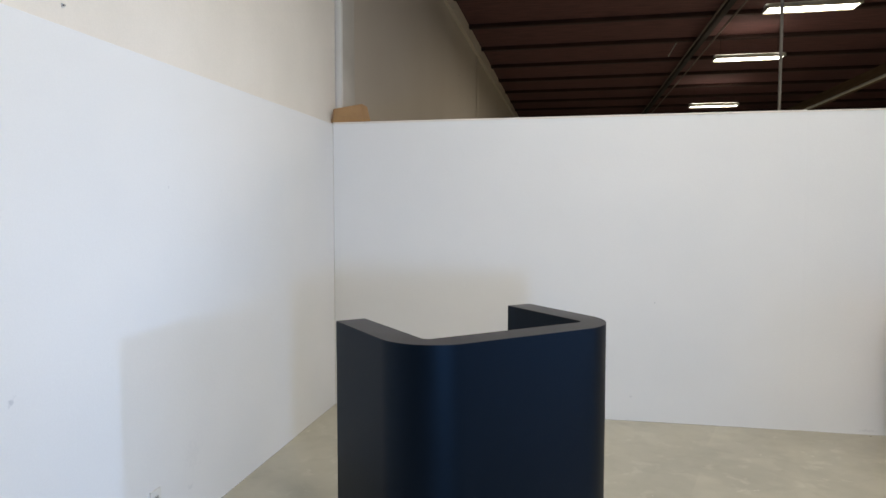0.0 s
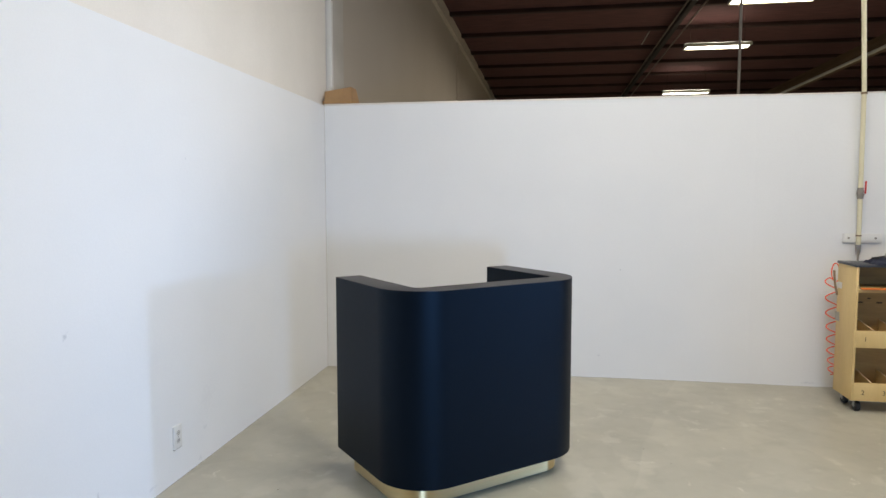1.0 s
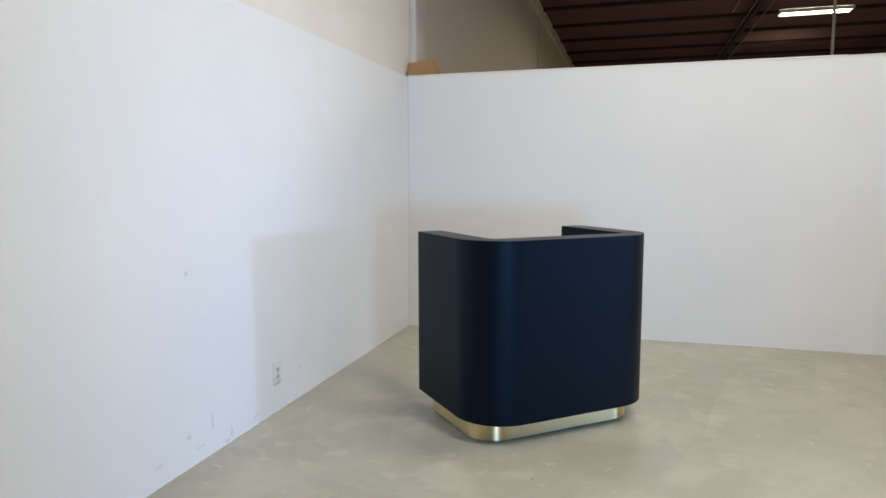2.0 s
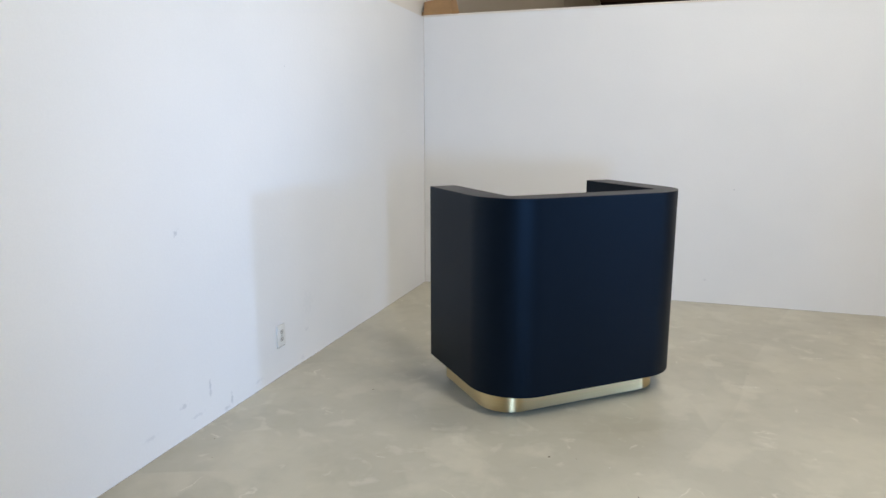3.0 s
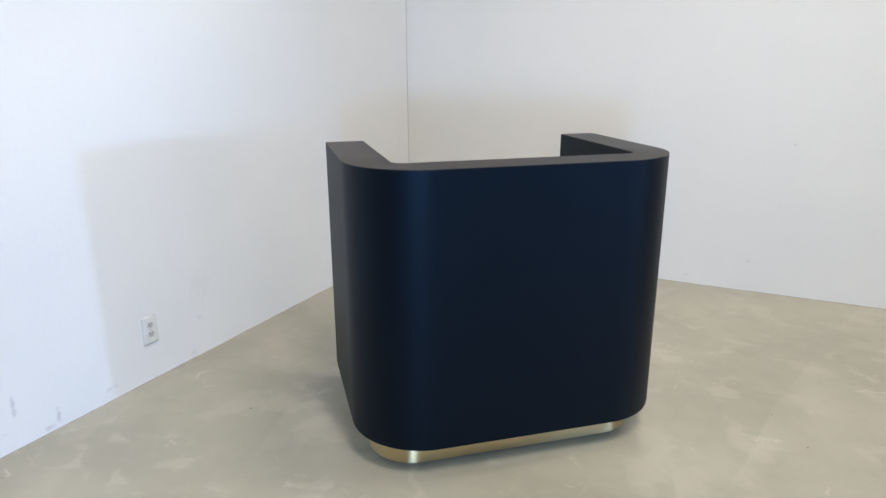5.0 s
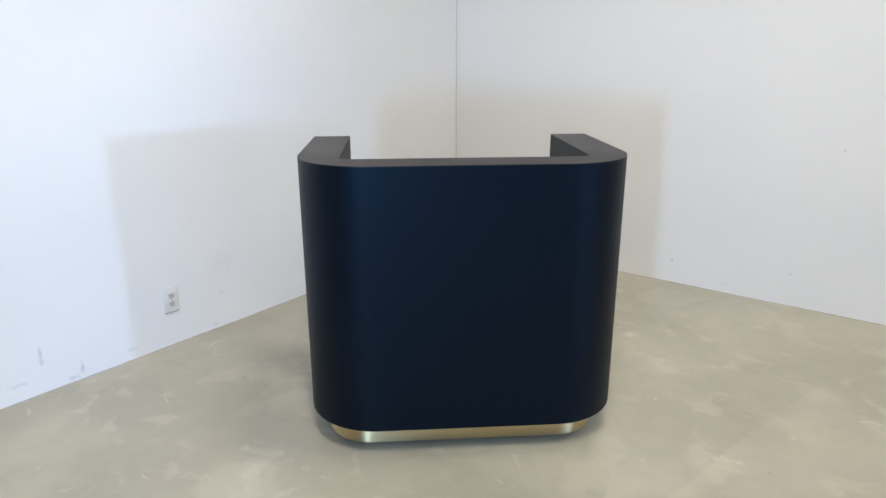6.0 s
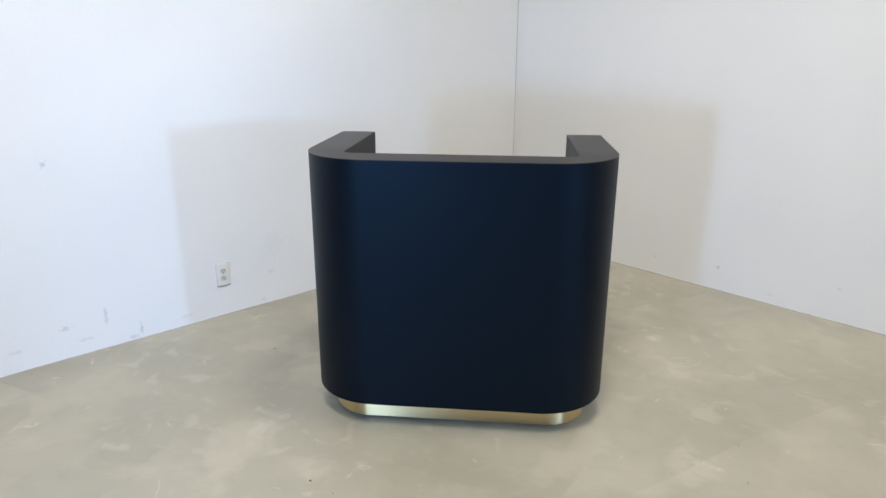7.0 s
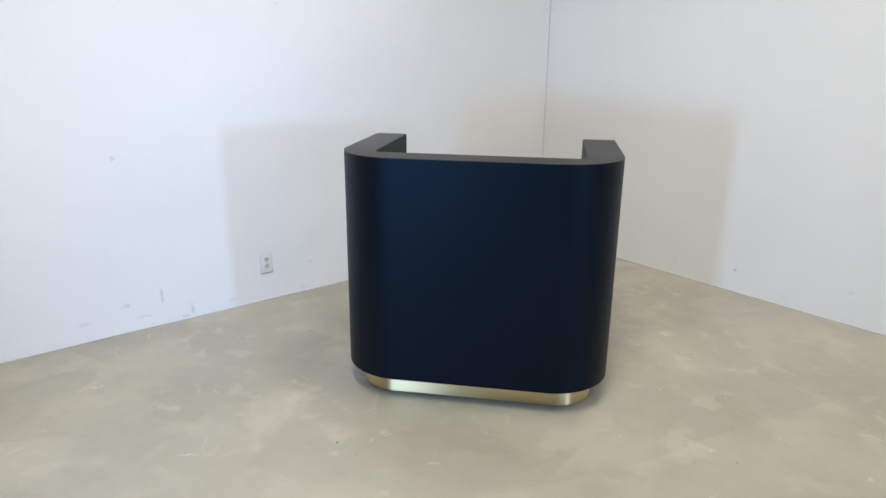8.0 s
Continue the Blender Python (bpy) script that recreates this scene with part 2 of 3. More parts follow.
ORANGE = material("orange_plastic", (0.75, 0.2, 0.03), 0.4)
INK = material("brown_marker_ink", (0.10, 0.065, 0.03), 0.7)
DUST = material("dusty_paint", (0.50, 0.475, 0.41), 0.9, second=(0.36, 0.335, 0.28), scale=25, grain=0.15)
DULL_GREY = material("dull_grey", (0.38, 0.36, 0.32), 0.5, second=(0.32, 0.3, 0.27), scale=30)
STICK = material("brown_metal_hook", (0.2, 0.13, 0.07), 0.5, metal=0.3)
DARK_STEEL = material("dark_painted_steel", (0.022, 0.017, 0.014), 0.8, second=(0.016, 0.012, 0.01), scale=3, spec=0.2)
LAMINATE = material("matte_navy_black_laminate", (0.0016, 0.0023, 0.0046), 0.49, second=(0.0019, 0.0027, 0.0053), scale=2, grain=0.08, grain_scale=400, bump=0.03, bump_scale=600, spec=0.2)
# Blue put into the sheen stands in for mirrored blue daylight.
LAMINATE.node_tree.nodes["Principled BSDF"].inputs["Specular Tint"].default_value = (0.37, 0.67, 1.0, 1)
TOP_SHEET = material("dark_brown_grey_top", (0.0145, 0.0112, 0.0108), 0.44, second=(0.018, 0.0142, 0.0135), scale=3, grain=0.08, grain_scale=400, spec=0.32)
BRASS = material("brushed_brass", (0.84, 0.68, 0.38), 0.36, metal=1.0, second=(0.78, 0.62, 0.34), scale=5, stretch=(1, 1, 60), grain=0.03, grain_scale=40, aniso=0.9)
bt = BRASS.node_tree
tang = bt.nodes.new("ShaderNodeTangent")
tang.direction_type, tang.axis = 'RADIAL', 'Z'
bt.links.new(tang.outputs[0], bt.nodes["Principled BSDF"].inputs["Tangent"])
bt.nodes["Principled BSDF"].inputs["Anisotropic Rotation"].default_value = 0.25
PLYWOOD = material("birch_plywood", (0.70, 0.51, 0.225), 0.5, second=(0.63, 0.44, 0.18), scale=5, stretch=(1, 1, 0.3), grain=0.03, grain_scale=60)
# For the cart's back panel: darker and browner than its other plywood.
DARKER_PLY = material("darker_plywood", (0.50, 0.33, 0.12), 0.6, second=(0.37, 0.23, 0.08), scale=4, stretch=(0.4, 1, 2.5), grain=0.06, grain_scale=40)
PALE_PLY = material("pale_plywood_edge", (0.70, 0.56, 0.34), 0.6, second=(0.62, 0.48, 0.28), scale=12, stretch=(1, 1, 4))
CARD = material("brown_cardboard", (0.40, 0.24, 0.11), 0.8, second=(0.35, 0.2, 0.09), scale=8, grain=0.05)
BLACK_RUBBER = material("black_rubber", (0.015, 0.015, 0.016), 0.6)
CHARCOAL = material("charcoal_laminate", (0.035, 0.038, 0.045), 0.45, second=(0.05, 0.05, 0.058), scale=8)
WHITE_PLASTIC = material("white_plastic", (0.78, 0.77, 0.74), 0.35)
OUTLET_PLASTIC = material("aged_white_plastic", (0.75, 0.745, 0.72), 0.4, second=(0.71, 0.705, 0.675), scale=20)
GREY_PLASTIC = material("pale_grey_plastic", (0.54, 0.525, 0.49), 0.4)
DARK_PLASTIC = material("dark_slot", (0.03, 0.03, 0.03), 0.5)
PVC = material("ivory_plastic_pipe", (0.75, 0.70, 0.50), 0.4, second=(0.70, 0.64, 0.44), scale=4)
STEEL = material("galvanised_steel", (0.45, 0.44, 0.42), 0.4, metal=0.8, second=(0.35, 0.34, 0.33), scale=20)
RED_PLASTIC = material("red_plastic", (0.55, 0.03, 0.02), 0.4)
HOSE = material("orange_red_hose", (0.85, 0.09, 0.03), 0.35)
REFLECTOR = material("yellowed_enamel", (0.55, 0.50, 0.38), 0.5, second=(0.45, 0.40, 0.30), scale=8)
TUBE_GLOW = glowing("tube_glow", (1.0, 0.94, 0.80), 14.0)

# ---- geometry helpers ----


def box_bm(x0, x1, y0, y1, z0, z1, bevel=0.0):
    bm = bmesh.new()
    bmesh.ops.create_cube(bm, size=1)
    for v in bm.verts:
        v.co = Vector(((x0 + x1) / 2 + v.co.x * (x1 - x0), (y0 + y1) / 2 + v.co.y * (y1 - y0), (z0 + z1) / 2 + v.co.z * (z1 - z0)))
    if bevel:
        bmesh.ops.bevel(bm, geom=bm.edges[:], offset=bevel, segments=2, affect='EDGES', profile=0.5)
    return bm


def prism_bm(outline, z0, z1, bevel=0.0):
    """A plan outline (counter-clockwise) raised from z0 to z1; bevel rounds its upper and lower rims."""
    bm = bmesh.new()
    low = [bm.verts.new((x, y, z0)) for x, y in outline]
    high = [bm.verts.new((x, y, z1)) for x, y in outline]
    n = len(outline)
    bm.faces.new(list(reversed(low)))
    bm.faces.new(high)
    for i in range(n):
        bm.faces.new((low[i], low[(i + 1) % n], high[(i + 1) % n], high[i]))
    if bevel:
        rim = [e for e in bm.edges if abs(e.verts[0].co.z - e.verts[1].co.z) < 1e-6]
        bmesh.ops.bevel(bm, geom=rim, offset=bevel, segments=2, affect='EDGES', profile=0.5)
    return bm


def sweep_bm(points, radius, sides=10, cap=True, closed=False):
    """A round tube along a list of places."""
    bm = bmesh.new()
    pts = [Vector(p) for p in points]
    rings = []
    last = None
    for i, p in enumerate(pts):
        d = (pts[min(i + 1, len(pts) - 1)] - pts[max(i - 1, 0)]).normalized()
        if last is None:
            a = d.orthogonal().normalized()
        else:
            a = (last - d * last.dot(d)).normalized()
        last = a
        b = d.cross(a)
        r = radius[i] if isinstance(radius, (list, tuple)) else radius
        rings.append([bm.verts.new(p + (a * math.cos(k * 2 * math.pi / sides) + b * math.sin(k * 2 * math.pi / sides)) * r) for k in range(sides)])
    for r0, r1 in zip(rings, rings[1:]):
        for k in range(sides):
            bm.faces.new((r0[k], r0[(k + 1) % sides], r1[(k + 1) % sides], r1[k]))
    if cap:
        bm.faces.new(list(reversed(rings[0])))
        bm.faces.new(rings[-1])
    bmesh.ops.recalc_face_normals(bm, faces=bm.faces[:])
    return bm


def mesh_of(name, bm, mat, smooth=35):
    me = bpy.data.meshes.new(name)
    bm.to_mesh(me)
    bm.free()
    me.materials.append(mat)
    if smooth:
        me.shade_smooth()
        me.set_sharp_from_angle(angle=radians(smooth))
    return me


def part(name, bm, mat, parent, label="", smooth=35):
    ob = new(name, mesh_of(name, bm, mat, smooth))
    ob.parent = parent
    return tagged(ob, label)


def thing(name, m, label, category, group="", kind=""):
    ob = new(name)
    ob.matrix_world = m
    return tagged(ob, label, category, group, kind)


def setting(name, bm, mat, label, category, m=None, smooth=35):
    ob = new(name, mesh_of(name, bm, mat, smooth))
    if m is not None:
        ob.matrix_world = m
    return tagged(ob, label, category, kind="structure")


def wall_with_holes(x0, x1, z0, z1, thick, holes):
    """A wall in the xz plane, y from 0 to thick, with rectangular holes (hx0, hx1, hz0, hz1) standing side by side."""
    bm = bmesh.new()

    def add(a, b, c, d):
        if b - a > 1e-6 and d - c > 1e-6:
            other = box_bm(a, b, 0, thick, c, d)
            tmp = bpy.data.meshes.new("tmp")
            other.to_mesh(tmp)
            other.free()
            bm.from_mesh(tmp)
            bpy.data.meshes.remove(tmp)
    at = x0
    for a, b, c, d in sorted(holes):
        add(at, a, z0, z1)
        add(a, b, z0, c)
        add(a, b, d, z1)
        at = b
    add(at, x1, z0, z1)
    return bm


# ---- the large structure ----
TOP, ROOF = 2.30, 5.0
setting("floor", box_bm(-0.3, 18.3, -12.3, 22.3, -0.15, 0.0), FLOOR_MAT, "beige skim-coated concrete floor with trowel marks", "floor", smooth=0)
setting("wall_west", box_bm(-0.14, 0.0, -12, 0.0, 0.0, 2.288, 0.004), WEST_PAINT, "white painted drywall with scuffs near the floor", "wall", smooth=0)
setting("wall_west_upper", box_bm(-0.3, -0.03, -12, 0.14, 2.288, ROOF), CREAM_CONCRETE, "cream painted concrete wall above the drywall", "wall", smooth=0)
# Greyer and darker than the cream wall that it continues.
setting("wall_west_beyond", box_bm(-0.3, -0.04, 0.14, 22, 0.0, ROOF), DARKER_CONCRETE, "concrete wall of the bay behind, greyer and darker than the cream one", "wall", smooth=0)
# One pilaster in two colours: pale lit front edge, darker shaded side.
setting("pilaster_lit_face", box_bm(-0.04, 0.022, 0.15, 0.19, 0.0, ROOF, 0.004), PLAIN_PALE_GREY, "front edge of the pilaster, coloured paler as its lit face", "post")
setting("pilaster", box_bm(-0.04, 0.018, 0.19, 0.5, 0.0, ROOF, 0.004), PILASTER_GREY, "concrete pilaster, its side coloured darker as the shaded face", "pilaster")
SEAM = 3.515
setting("wall_north", box_bm(0.0, SEAM, 0.0, 0.13, 0.0, TOP - 0.014, 0.0015), NORTH_PAINT, "white painted partition wall, open above", "wall", smooth=0)
setting("wall_north_panel", box_bm(SEAM, 10.0, 0.0015, 0.13, 0.0, TOP - 0.014, 0.0015), NORTH_PAINT, "white painted partition panel beyond the joint, open above", "wall", smooth=0)
setting("trim", box_bm(0.0, SEAM - 0.002, -0.004, 0.136, TOP - 0.014, TOP, 0.002), CREAM_CONCRETE, "thin cream cap along the partition's top edge", "trim")
setting("trim", box_bm(SEAM + 0.002, 10.0, -0.003, 0.136, TOP - 0.014, TOP - 0.003, 0.002), CREAM_CONCRETE, "thin cream cap, slightly lower beyond the joint", "trim")
setting("wall_north_far", box_bm(-0.3, 18.3, 22, 22.3, 0.0, ROOF), DARKER_CONCRETE, "bare concrete end wall of the bay behind", "wall", smooth=0)
setting("wall_east_far", box_bm(18, 18.3, 0.13, 22, 0.0, ROOF), DARKER_CONCRETE, "bare concrete side wall of the bay behind", "wall", smooth=0)
setting("wall_north_east", box_bm(10.0, 18.3, 0.0, 0.13, 0.0, ROOF), DARKER_CONCRETE, "bare concrete cross wall", "wall", smooth=0)
setting("wall_south", box_bm(-0.3, 10.0, -12.3, -12.0, 0, ROOF), DIM_PAINT, "dark grey painted end wall of the front bay", "wall", smooth=0)
# Added wall, out of view; its one opening holds the south blue lamp.
setting("lamp_wall_south", wall_with_holes(2.65, 8.6, 0, ROOF, 0.2, [(2.86, 3.22, 0.8, 1.16)]), DIM_PAINT, "unseen dark grey wall added to hold the south blue lamp", "wall", pose(0, -5.85, 0), smooth=0)
# Unseen pier that keeps the south lamp off the nearer west wall.
setting("light_blocker", box_bm(2.45, 2.65, -5.85, -5.41, 0, ROOF), DIM_PAINT, "unseen dark grey pier added to block the south blue lamp", "wall", smooth=0)
# Unseen wall, thickened so its deep opening narrows the east lamp's beam.
setting("wall_east", wall_with_holes(-12, 0, 0, ROOF, 1.4, [(-5.5, -3.2, 0.02, 2.55), (-2.54, -2.23, 0.75, 1.36)]), DIM_PAINT, "unseen dark grey wall with two added lamp openings, one deep to narrow its beam", "wall", pose(10.0, 0, 0, 0, 0, 90), smooth=0)
setting("ceiling", box_bm(-0.3, 18.3, -12.3, 22.3, ROOF, ROOF + 0.2), DECK, "dark stained wooden roof deck", "ceiling", smooth=0)
for i in range(20):
    y = -11.6 + 1.7 * i
    setting("roof_joist", box_bm(0.022, 18, y - 0.06, y + 0.06, 4.93, ROOF, 0.004), JOIST, "dark stained timber joist under the roof deck", "joist")
setting("trim", box_bm(-0.04, 0.02, 0.5, 22, 4.765, 4.999), DARKER_CONCRETE, "straight concrete ledge along the wall under the roof deck", "trim", smooth=0)
setting("roof_girder", box_bm(4.28, 4.38, -12, 22, 4.83, 4.93, 0.005), DARK_STEEL, "dark painted steel roof girder", "girder")
setting("roof_girder", box_bm(7.95, 8.12, 0.13, 22, 4.24, 4.50, 0.005), GLULAM, "brown glued timber roof girder", "girder")

# ---- the things ----


def arc(cx, cy, r, a0, a1, n):
    return [(cx + r * math.cos(radians(a0 + (a1 - a0) * i / n)), cy + r * math.sin(radians(a0 + (a1 - a0) * i / n))) for i in range(n + 1)]


def u_plan(half, depth, arm, r_out, r_in):
    """U-shaped plan, open to +y, its front at y = -depth, listed counter-clockwise."""
    pts = [(-half, 0)]
    pts += arc(-half + r_out, -depth + r_out, r_out, 180, 270, 16)
    pts += arc(half - r_out, -depth + r_out, r_out, 270, 360, 16)
    pts += [(half, 0), (half - arm, 0)]
    pts += arc(half - arm - r_in, -depth + arm + r_in, r_in, 0, -90, 8)
    pts += arc(-half + arm + r_in, -depth + arm + r_in, r_in, 270, 180, 8)
    pts += [(-half + arm, 0)]
    return pts


def reception_desk(m):
    desk = thing("reception_desk", m, "matte navy-black reception desk with rounded corners and a brass base", "desk")
    plan = u_plan(0.5775, 0.761, 0.148, 0.258, 0.035)
    part("body", prism_bm(plan, 0.121, 1.0645, 0.001), LAMINATE, desk, "curved navy-black laminate body")
    # A 2 mm sheet over the body, browner and lighter than it.
    part("top", prism_bm(plan, 1.0646, 1.067, 0.0008), TOP_SHEET, desk, "thin top sheet, browner and lighter than the body")
    base = u_plan(0.516, 0.654, 0.036, 0.166, 0.13)
    base = [(x, y - 0.08 if y > -0.001 else y) for x, y in base]
    part("base", prism_bm(base, 0.008, 0.1205, 0.001), BRASS, desk, "brushed brass plinth")
    # Added black strip: carries the plinth and paints the shadow line under it.
    foot = [(x, y - 0.078 if y > -0.081 else y) for x, y in u_plan(0.502, 0.640, 0.020, 0.155, 0.135)]
    part("foot", prism_bm(foot, 0.0, 0.008), BLACK_RUBBER, desk, "recessed black strip that carries the plinth and darkens the gap below")
    return desk


reception_desk(pose(1.2235, -1.7265, 0, 0, 0, 41.13))


def electrical_outlet(m):
    """A duplex outlet on its plate; the plate lies in the xz plane and faces -y."""
    o = thing("electrical_outlet", m, "white duplex electrical outlet with a plain cover plate", "outlet")
    part("cover_plate", box_bm(-0.037, 0.037, -0.011, 0.0, -0.061, 0.061, 0.0025), OUTLET_PLASTIC, o)
    for dz in (0.021, -0.021):
        r = part("receptacle", prism_bm([(0.0165 * math.cos(a) * 0.95, max(-0.0125, min(0.0125, 0.0165 * math.sin(a)))) for a in [k * math.pi / 12 for k in range(24)]], 0.0, 0.0025), GREY_PLASTIC, o, "pale grey socket face")
        r.matrix_local = pose(0, -0.011, dz, 90, 0, 0)
        for sx, h in ((-0.006, 0.0085), (0.006, 0.007)):
            part("slot", box_bm(sx - 0.0013, sx + 0.0013, 0.0022, 0.0030, 0.001 - h / 2 + 0.003, 0.001 + h / 2 + 0.003), DARK_PLASTIC, r).matrix_local = pose(0, 0, 0, -90, 0, 0) @ pose(0, -0.0052, 0)
        part("ground_hole", box_bm(-0.0022, 0.0022, -0.0030, -0.0024, -0.009, -0.005, 0.0002), DARK_PLASTIC, r).matrix_local = pose(0, 0, 0, -90, 0, 0)
    # Dark strip that paints the thin shadow along the plate's lower edge.
    part("shade_strip", box_bm(-0.036, 0.036, -0.009, 0.0, -0.0645, -0.0615), DULL_GREY, o, "dark strip for the shadow under the plate")
    part("screw", box_bm(-0.003, 0.003, -0.0125, -0.011, -0.003, 0.003, 0.0006), STEEL, o)
    return o


electrical_outlet(pose(0, -2.397, 0.240, 0, 0, 90))


def ceiling_light(x, y, z):
    lamp = thing("ceiling_light", pose(x, y, z), "white tube ceiling light hanging lit below the roof", "light", "ceiling lights")
    part("housing", box_bm(-0.61, 0.61, -0.07, 0.07, 0.0445, 0.08, 0.006), WHITE_PLASTIC, lamp)
    part("diffuser", box_bm(-0.58, 0.58, -0.14, 0.14, 0.0, 0.044, 0.004), TUBE_GLOW, lamp, "glowing diffuser")
    for dy in (-0.165, 0.15):
        part("reflector", box_bm(-0.60, 0.60, dy, dy + 0.015, -0.012, 0.05, 0.003), REFLECTOR, lamp, "yellowed reflector edge")
    for dx in (-0.61, 0.582):
        part("end_cap", box_bm(dx, dx + 0.028, -0.14, 0.14, 0.0, 0.044, 0.004), STEEL, lamp)
    for dx in (-0.5, 0.5):
        part("hanger", sweep_bm([(dx, 0, 0.08), (dx, 0, ROOF - z)], 0.003, 6), DARK_STEEL, lamp)
    return lamp


for x, y, z in ((5.17, 5.1, 4.42), (5.12, 8.2, 4.42), (5.6, 13.6, 4.36)):
    ceiling_light(x, y, z)

setting("steel_post", sweep_bm([(3.9, 2.0, 0), (3.9, 2.0, ROOF)], 0.015, 12), POST_STEEL, "slender grey steel post behind the partition", "post")
for x, z, r, mat, label in ((4.19, 4.80, 0.016, BROWN_STEEL, "dark conduit run under the roof"), (4.52, 4.82, 0.016, BROWN_STEEL, "dark conduit run under the roof"),
                            (7.92, 4.235, 0.03, LIGHT_STEEL, "light grey conduit run below the timber girder")):
    setting("conduit", sweep_bm([(x, -12, z), (x, 22, z)], r, 10), mat, label, "conduit")

box = thing("cardboard_box", pose(0.13, 0.068, TOP, 0, 0, 0), "brown cardboard box lying on top of the partition", "box")
bm = bmesh.new()
near = [(-0.135, 0.002), (0.116, 0.002), (0.110, 0.142), (-0.128, 0.108)]
back = [(-0.135, 0.002), (0.150, 0.002), (0.114, 0.140), (-0.128, 0.108)]
ring = [[bm.verts.new((x, y, z)) for x, z in outline] for y, outline in ((-0.062, near), (0.062, back))]
bm.faces.new(ring[0])
bm.faces.new(list(reversed(ring[1])))
for i in range(4):
    bm.faces.new((ring[0][i], ring[1][i], ring[1][(i + 1) % 4], ring[0][(i + 1) % 4]))
bmesh.ops.recalc_face_normals(bm, faces=bm.faces[:])
bmesh.ops.bevel(bm, geom=bm.edges[:], offset=0.002, segments=1, affect='EDGES')
part("carton", bm, CARD, box)
part("flap", box_bm(-0.15, -0.138, -0.06, 0.05, 0.001, 0.03, 0.001), CARD, box, "short open cardboard flap")


def writing(body, x, y, z, size, parent):
    """Hand-written marks in ink on a board that faces -y."""
    cu = bpy.data.curves.new("marking", 'FONT')
    cu.body, cu.size, cu.extrude, cu.align_x = body, size, 0.0004, 'CENTER'
    cu.materials.append(INK)
    ob = new("marking", cu)
    ob.parent = parent
    ob.matrix_local = pose(x, y, z, 90, 0, 0)
    return ob


# rolling cart
cart = thing("rolling_cart", pose(4.016, -0.63, 0), "plywood workshop cart with open bins on casters", "cart")
CW, CD = 1.2, 0.295
side = part("side_panel", box_bm(0, 0.016, 0, CD, 0.085, 1.02, 0.001), PLYWOOD, cart)
part("tape", box_bm(-0.0012, -0.0002, 0.22, 0.29, 0.84, 0.885), WHITE_PLASTIC, side, "white paper tag")
part("tape", box_bm(-0.0012, -0.0002, 0.24, 0.31, 0.60, 0.665), DULL_GREY, side, "grey tape patch")
part("hook", sweep_bm([(-0.008, 0.34, 0.96), (-0.012, 0.31, 0.87), (-0.010, 0.27, 0.79)], 0.008, 8), STICK, side, "brown metal hook")
part("side_panel", box_bm(CW - 0.019, CW, 0, CD, 0.085, 1.02, 0.001), PLYWOOD, cart)
part("back_panel", box_bm(0.0165, CW - 0.0195, CD - 0.012, CD, 0.085, 1.02), DARKER_PLY, cart, "back panel of darker, browner plywood")
part("worktop", box_bm(-0.006, CW + 0.01, -0.012, CD + 0.005, 1.0205, 1.038, 0.001), CHARCOAL, cart, "charcoal laminate worktop")
part("shelf", box_bm(0.0165, CW - 0.0195, 0.012, CD - 0.0125, 0.842, 0.868, 0.001), PLYWOOD, cart)
for z, h in ((0.085, 0.125), (0.46, 0.118)):
    part("bin_floor", box_bm(0.0165, CW - 0.0195, 0.0195, CD - 0.0125, z, z + 0.015), PLYWOOD, cart)
    front = part("bin_front", box_bm(0.0165, CW - 0.0195, 0.0, 0.019, z, z + h, 0.001), PLYWOOD, cart)
    for k in range(7):
        x = 0.135 + 0.148 * k
        bm = bmesh.new()
        prof = [(0.0195, z + 0.0155), (CD - 0.0125, z + 0.0155), (CD - 0.0125, z + h + 0.035), (0.0195, z + h - 0.004)]
        ring = [[bm.verts.new((x + dx, yy, zz)) for yy, zz in prof] for dx in (0.0, 0.009)]
        bm.faces.new(list(reversed(ring[0])))
        bm.faces.new(ring[1])
        for i in range(4):
            bm.faces.new((ring[0][i], ring[0][(i + 1) % 4], ring[1][(i + 1) % 4], ring[1][i]))
        bmesh.ops.recalc_face_normals(bm, faces=bm.faces[:])
        div = part("divider", bm, PLYWOOD, cart, "thin plywood bin divider")
        rise = 0.039 / (CD - 0.032)
        edge = part("edge", box_bm(x + 0.0005, x + 0.0085, 0.0, math.hypot(CD - 0.032, 0.039), 0.0, 0.0015), PALE_PLY, div, "pale cut edge")
        edge.matrix_local = pose(0, 0.0195, z + h - 0.0038, math.degrees(math.atan(rise)), 0, 0)
    writing("1" if z > 0.3 else "2", 0.075, -0.0008, z + 0.045, 0.045, front)
    if z < 0.3:
        writing("3", 0.21, -0.0008, z + 0.045, 0.045, front)
    else:
        for dx in (0.0, 0.022):
            part("mark", box_bm(0.205 + dx, 0.22 + dx, -0.001, -0.0001, z + 0.05, z + 0.056), INK, front)
            part("mark", box_bm(0.209 + dx, 0.214 + dx, -0.001, -0.0001, z + 0.0565, z + 0.075), INK, front)
back_z = 0.76
for k, (x, w) in enumerate(((0.06, 0.03), (0.12, 0.05), (0.20, 0.02), (0.26, 0.04))):
    part("mark", box_bm(x, x + w, CD - 0.0135, CD - 0.0125, back_z - 0.03 * (k % 2), back_z + 0.012 - 0.03 * (k % 2)), INK, cart, "faded ink line on the back panel")
